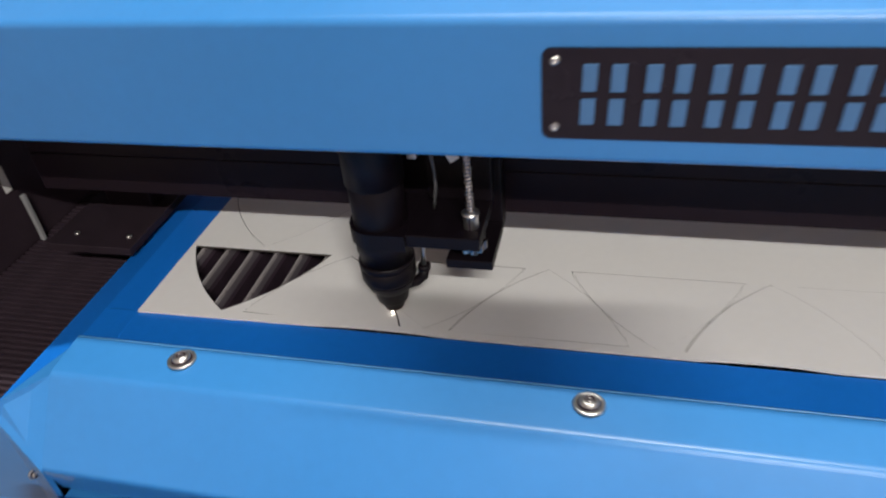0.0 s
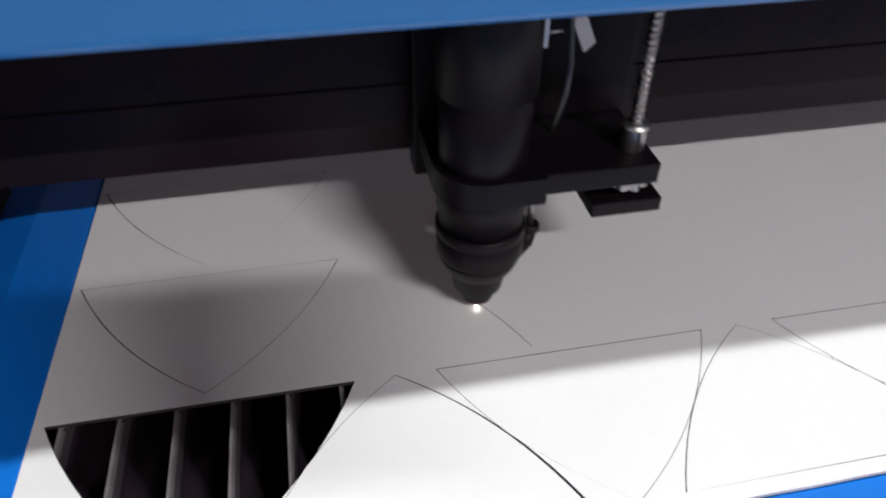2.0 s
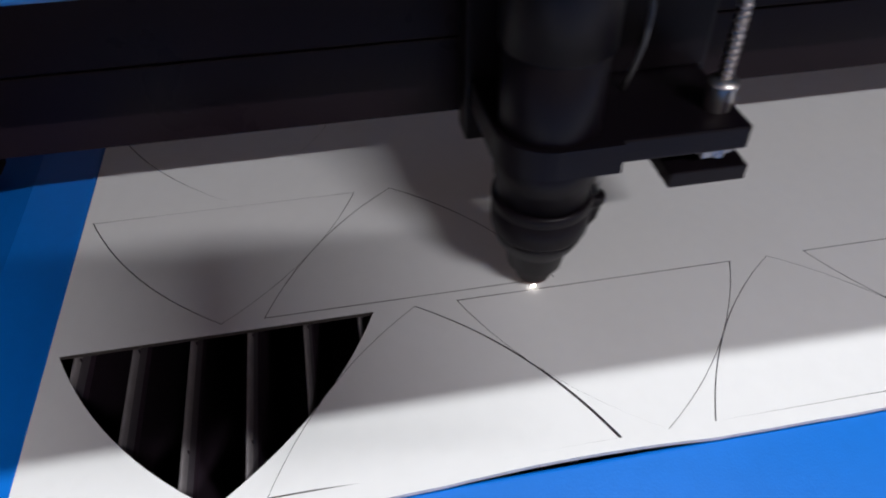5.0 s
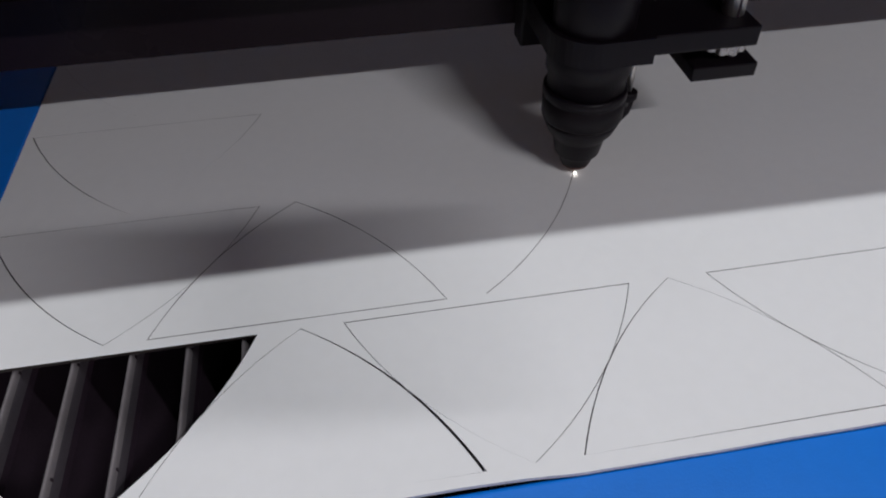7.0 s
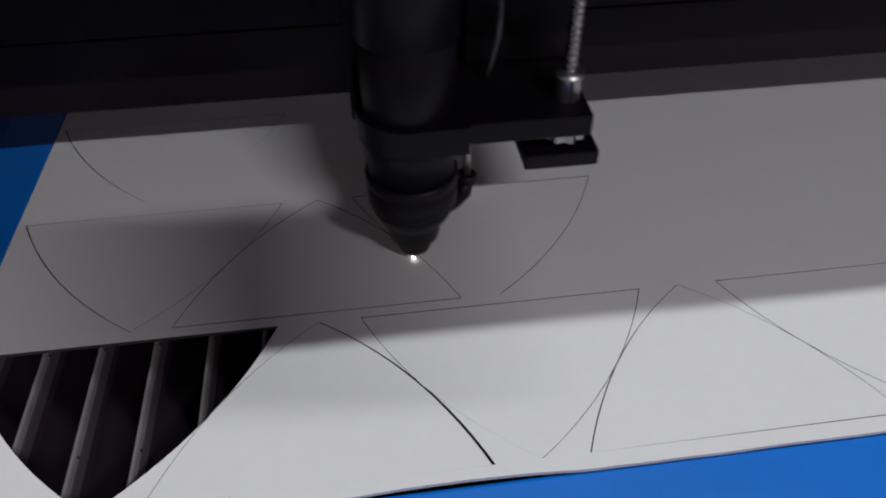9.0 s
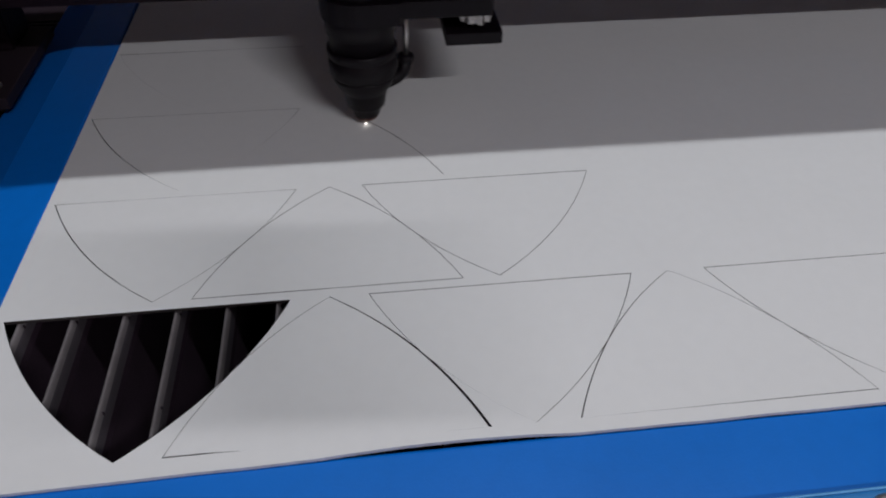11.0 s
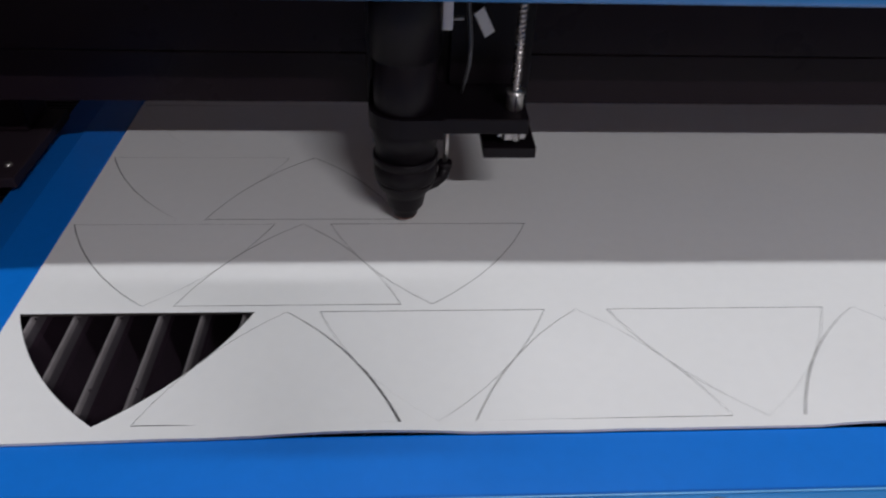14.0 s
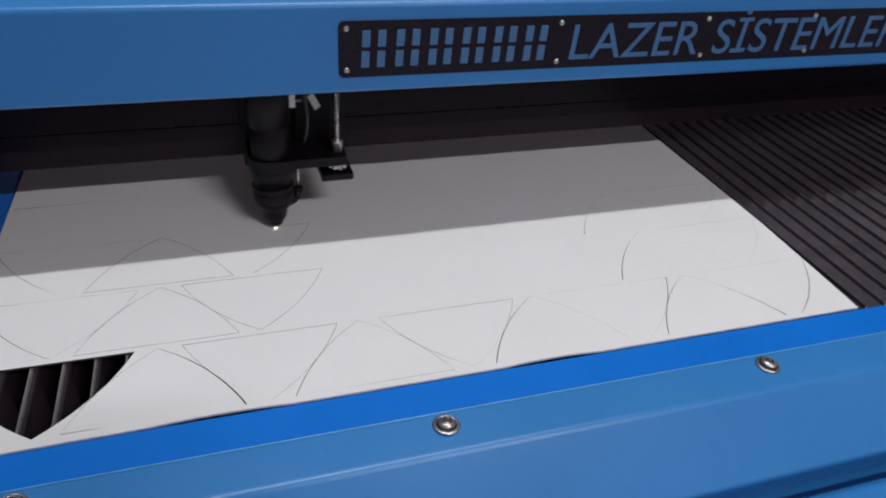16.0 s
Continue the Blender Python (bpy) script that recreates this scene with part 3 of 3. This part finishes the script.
# ---------------------------------------------------------------- laser head
def laser_head():
    h = thing("cutting_carriage", "black laser cutting head with lens tube, nozzle and height screw", "laser head")
    cx = 0.0
    part("nozzle", lathe(bmesh.new(), [(0.0020, 0.0050), (0.0062, 0.0051), (0.0068, 0.0058), (0.0075, 0.0098), (0.0092, 0.0110), (0.0099, 0.0118), (0.0113, 0.0195), (0.0119, 0.0208), (0.0144, 0.0240), (0.0161, 0.0282), (0.0166, 0.0300)], cx, 0, 48), M_BLACK, h, "black stepped conical nozzle")
    part("lens_ring", lathe(bmesh.new(), [(0.0166, 0.0302), (0.0172, 0.0312), (0.0173, 0.0395), (0.0169, 0.0399), (0.0169, 0.0405), (0.0175, 0.0409), (0.0175, 0.0440), (0.0171, 0.0447), (0.0163, 0.0450)], cx, 0, 56), M_BLACK, h, "black grooved lens ring")
    part("lens_tube", lathe(bmesh.new(), [(0.0161, 0.0450), (0.0163, 0.0975), (0.0160, 0.0981), (0.0160, 0.0990), (0.0174, 0.0996), (0.0174, 0.165)], cx, 0, 48), M_BLACK, h, "black anodised lens tube")
    # clamp round the tube, and the arm reaching over to the screw
    part("clamp", lathe(bmesh.new(), [(0.0164, 0.0525), (0.0172, 0.0530), (0.0172, 0.0632), (0.0164, 0.0640)], cx, 0, 48), M_BLACK, h)
    rim = [(0.0190, -0.0175), (0.0190, 0.0298), (-0.0188, 0.0298), (-0.0188, 0.0)]
    rim += [(-0.0010 + 0.0178 * math.cos(radians(a)), 0.0178 * math.sin(radians(a))) for a in range(185, 271, 9)]
    part("clamp_block", plate2d([rim], 0.0612, 0.0718, M_BLACK), M_BLACK, h)
    part("arm", box(bmesh.new(), 0.002, 0.0622, -0.0150, 0.030, 0.0630, 0.0715, 0.0009), M_BLACK, h, "black clamp arm")
    part("back_plate", box(bmesh.new(), -0.0205, 0.068, 0.030, 0.042, 0.0470, 0.165, 0.0010), M_BLACK, h, "black carriage back plate")
    part("slide_block", box(bmesh.new(), 0.0235, 0.0635, 0.0240, 0.0298, 0.0717, 0.165, 0.0010), M_BLACK, h)
    part("foot_plate", box(bmesh.new(), 0.0405, 0.0682, -0.0108, 0.030, 0.0466, 0.0528, 0.0008), M_BLACK, h, "black foot plate under the arm")
    # threaded height screw with collar and nut
    sx, sy = 0.0555, -0.0025
    part("height_screw", thread(bmesh.new(), sx, sy, 0.0815, 0.165, 0.0024, 0.0019, 0.0026), M_SCREW, h, "bright threaded steel screw")
    part("collar", lathe(bmesh.new(), [(0.0042, 0.0713), (0.0045, 0.0717), (0.0045, 0.0796), (0.0046, 0.0800), (0.0053, 0.0803), (0.0053, 0.0813), (0.0024, 0.0826)], sx, sy, 24), M_STEEL, h, "bright steel collar")
    part("collar_slit", box(bmesh.new(), sx - 0.0005, sx + 0.0005, sy - 0.0047, sy - 0.0030, 0.0716, 0.0799, 0.0001), M_DULL, h, "dark slit in the collar")
    rim = [((0.0079 + 0.0007 * math.cos(9 * a)) * math.cos(a), (0.0079 + 0.0007 * math.cos(9 * a)) * math.sin(a)) for a in (math.tau * k / 72 for k in range(72))]
    knob = part("knob", plate2d([rim], 0.0570, 0.0625, M_SCREW), M_SCREW, h, "fluted steel knob under the arm")
    knob.location = (sx, sy, 0)
    part("knob_stem", lathe(bmesh.new(), [(0.0020, 0.0528), (0.0021, 0.0569)], sx - 0.002, sy, 16), M_SCREW, h, "short steel stem below the knob")
    part("grub_screw", lathe(bmesh.new(), [(0.0003, 0.0548), (0.0016, 0.0549), (0.0017, 0.0569)], sx + 0.0022, sy - 0.0040, 12), M_STEEL, h, "tiny screw under the knob")
    # air fitting beside the nozzle
    part("air_fitting", pipe(bmesh.new(), [(0.010, 0.001, 0.0215), (0.0165, 0.003, 0.0235), (0.0205, 0.0045, 0.0265), (0.0217, 0.0048, 0.0320)], 0.0033, 14), M_BLACK, h, "small black air fitting")
    part("fitting_ring", lathe(bmesh.new(), [(0.0038, 0.0320), (0.0041, 0.0325), (0.0041, 0.0352), (0.0033, 0.0357)], 0.0217, 0.0048, 16), M_BLACK, h)
    part("fitting_pipe", pipe(bmesh.new(), [(0.0217, 0.0048, 0.0357), (0.0222, 0.0055, 0.046), (0.0222, 0.0065, 0.0625)], 0.0015, 10), M_STEEL, h, "thin bright pipe")
    # thin hose and small clips above the arm
    part("hose", pipe(bmesh.new(), [(0.0275, 0.010, 0.160), (0.0295, 0.010, 0.135), (0.0315, 0.010, 0.115), (0.0330, 0.010, 0.100), (0.0328, 0.011, 0.089), (0.0312, 0.012, 0.080), (0.0295, 0.014, 0.071)], 0.0011, 8), M_CLEAR, h, "thin milky air hose")
    part("clip", box(bmesh.new(), 0.0180, 0.0235, 0.009, 0.013, 0.1075, 0.135, 0.0006), M_STEEL, h, "small steel clip")
    part("clip_screw", pipe(bmesh.new(), [(0.0235, 0.011, 0.1125), (0.0290, 0.011, 0.1130)], 0.0010, 8), M_STEEL, h)
    tag = box(bmesh.new(), -0.0030, 0.0030, -0.0005, 0.0005, -0.0075, 0.0075, 0.0003)
    part("tag", tag, M_WHITE, h, "small white tag").matrix_basis = pose(0.0400, 0.0190, 0.1080, 0, -28, 20)
    part("tip_ring", lathe(bmesh.new(), [(0.0018, 0.0036), (0.0055, 0.0037), (0.0061, 0.0043), (0.0061, 0.0050), (0.0022, 0.0050)], cx, 0, 40), M_COPPER, h, "heat-stained copper nozzle tip")
    fl = bmesh.new()
    bmesh.ops.create_icosphere(fl, subdivisions=2, radius=0.0004)
    flame = part("cut_flame", fl, M_FLAME, h, "small yellow flame under the sheet")
    sp = bmesh.new()
    bmesh.ops.create_icosphere(sp, subdivisions=2, radius=0.0004)
    spark = part("spark", sp, M_SPARK, h, "bright cutting spark")
    flying = []
    for n, (t, a, b) in enumerate(((3.5, (-0.0025, -0.0015, 0.0025), (-0.0100, -0.0085, 0.0030)), (3.5, (-0.0160, -0.0155, 0.0025), (-0.0190, -0.0180, 0.0025)), (8.5, (-0.0105, -0.0040, 0.0020), (0.0075, -0.0185, 0.0020)))):
        a, b = Vector(a), Vector(b)
        d = b - a
        bm = pipe(bmesh.new(), [(-d.length / 2, 0, 0), (0, 0, 0), (d.length / 2, 0, 0)], 0.00005 if t > 8 else 0.00002, 6)
        ob = part("flying_spark", bm, M_STREAK, h, "thin flying spark")
        flying.append((ob, t, (a + b) / 2, d.normalized(), math.degrees(math.atan2(d.y, d.x))))
    return h, spark, flame, flying


HEAD, SPARK, FLAME, FLYING = laser_head()


# ---------------------------------------------------------------- the unseen phone, added for its shadow
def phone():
    """An unseen phone slab, sized and placed to cast a soft shadow on the board; sideways, lens end to the left."""
    p = thing("smartphone", "unseen black phone slab, added to cast its shadow on the board", "phone")
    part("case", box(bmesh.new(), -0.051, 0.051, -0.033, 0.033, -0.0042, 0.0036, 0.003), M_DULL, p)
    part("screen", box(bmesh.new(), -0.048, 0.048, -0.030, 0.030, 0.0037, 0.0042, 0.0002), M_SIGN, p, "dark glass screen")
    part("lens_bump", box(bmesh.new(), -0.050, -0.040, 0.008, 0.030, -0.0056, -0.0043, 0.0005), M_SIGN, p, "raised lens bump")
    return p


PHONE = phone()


# ---------------------------------------------------------------- motion of the gantry and head
def side(c, which, s):
    """A place on a petal's side at the share s of the way: 'right' runs corner to tip upward petals first."""
    a, b, tip = c
    p, q = which
    p, q = {"a": a, "b": b, "t": tip}[p], {"a": a, "b": b, "t": tip}[q]
    d = q - p
    n = Vector((d.y, -d.x)).normalized()
    return p + d * s + n * SAG * 4 * s * (1 - s)


def head_path(t):
    """Where the laser stands on the board at t seconds."""
    up1, up2, up3 = corners(0, 0, True), corners(0, 1, True), corners(0, 2, True)
    dn2, dn3 = corners(1, 1, False), corners(1, 2, False)
    legs = [  # start, end, from share, to share, petal, way
        (0.0, 0.81, 0.19, 1.0, up1, "bt"),
        (1.05, 1.42, None, None, up1[2], up2[1]),
        (1.63, 2.64, 0.0, 1.0, up2, "bt"),
        (2.80, 3.80, 0.0, 1.0, up2, "ta"),
        (3.86, 5.10, None, None, up2[0], up2[1]),
        (5.3, 5.5, None, None, up2[1], dn2[2]),
        (5.82, 6.83, 0.0, 1.0, dn2, "tb"),
        (7.02, 8.30, None, None, dn2[1], dn2[0]),
        (8.47, 9.47, 0.0, 1.0, dn2, "at"),
        (9.6, 10.1, None, None, dn2[2], up3[1]),
        (10.29, 11.30, 0.0, 1.0, up3, "bt"),
        (11.47, 12.48, 0.0, 1.0, up3, "ta"),
        (12.60, 13.88, None, None, up3[0], up3[1]),
        (13.95, 14.25, None, None, up3[1], dn3[2]),
        (14.46, 15.50, 0.0, 1.0, dn3, "tb"),
        (15.66, 16.94, None, None, dn3[1], dn3[0])]
    spot = None
    for t0, t1, s0, s1, c, way in legs:
        if spot is not None and t < t0:
            return spot
        k = min(1.0, max(0.0, (t - t0) / (t1 - t0)))
        spot = c.lerp(way, k) if s0 is None else side(c, way, s0 + (s1 - s0) * k)
        if t <= t1:
            return spot
    return spot


def cut_lines():
    """Dark kerf pieces that come up in the board as the laser passes."""
    up2, up3, dn2, dn3 = corners(0, 1, True), corners(0, 2, True), corners(1, 1, False), corners(1, 2, False)
    strokes = [(1.63, 2.64, up2, "bt"), (2.80, 3.80, up2, "ta"), (3.86, 5.10, up2, "ab"), (5.82, 6.83, dn2, "tb"), (7.02, 8.30, dn2, "ba"), (8.47, 9.47, dn2, "at"),
               (10.29, 11.30, up3, "bt"), (11.47, 12.48, up3, "ta"), (12.60, 13.88, up3, "ab"), (14.46, 15.50, dn3, "tb"), (15.66, 16.94, dn3, "ba")]
    out = []
    for t0, t1, c, way in strokes:
        n = 10
        flat = way in ("ab", "ba")
        ends = {"a": c[0], "b": c[1], "t": c[2]}
        at = (lambda k: ends[way[0]].lerp(ends[way[1]], k)) if flat else (lambda k: side(c, way, k))
        for i in range(n):
            t = t0 + (t1 - t0) * (i + 0.5) / n
            if t > 15.9:
                continue
            p, q = at(i / n), at((i + 1) / n)
            d = q - p
            w = 0.00013 * (0.8 + 0.5 * random.Random(i * 31 + int(t * 10)).random())
            bm = box(bmesh.new(), -d.length / 2 - 0.0001, d.length / 2 + 0.0001, -w, w, -0.0008, 0.0)
            ob = part("cut_line", bm, M_KERF, BOARD)
            mid = (p + q) / 2
            out.append((ob, t, mid, math.degrees(math.atan2(d.y, d.x))))
    return out


CUTS = cut_lines()


def motions():
    for ob, t, p, a in CUTS:
        low, high = pose(p.x, p.y, -0.0006, 0, 0, a), pose(p.x, p.y, 0.00008, 0, 0, a)
        walk(ob, [(0, low), (t - 0.05, low), (t + 0.03, high), (16, high)])
    times = [i / 10 for i in range(161)]
    spots = [(t, head_path(t)) for t in times]
    walk(HEAD, [(t, pose(p.x, p.y, 0)) for t, p in spots])
    walk(GANTRY, [(t, pose(0, p.y, 0)) for t, p in spots])
    # the spark draws back into the nozzle while the head only travels
    lit, out = pose(-0.0008, -0.0040, 0.0012), pose(0, 0, 0.0100)
    rows = [(0, lit)]
    for a, b in ((0.88, 1.60), (5.12, 5.80), (9.50, 10.26), (13.92, 14.44)):
        rows += [(a, lit), (a + 0.06, out), (b - 0.06, out), (b, lit)]
    walk(SPARK, rows + [(16, lit)])
    # a flame flashes up under the sheet once, between two blades, and sinks back into the tray
    burning, dead = pose(-0.0095, -0.0225, -0.0021), pose(0, 0, -0.12)
    walk(FLAME, [(0, dead), (3.43, dead), (3.46, burning), (3.54, burning), (3.57, dead), (16, dead)])
    # phone placed from the camera path for its shadow; lens end at the camera
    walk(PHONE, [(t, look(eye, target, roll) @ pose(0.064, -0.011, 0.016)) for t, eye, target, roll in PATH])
    for ob, t, p, d, a in FLYING:
        rest = pose(0, 0, 0.024, 0, 0, a)
        before, after = p - d * 0.004, p + d * 0.004
        walk(ob, [(0, rest), (t - 0.1, rest), (t - 0.0334, pose(*before, 0, 0, a)), (t + 0.0334, pose(*after, 0, 0, a)), (t + 0.1, rest), (16, rest)])


motions()
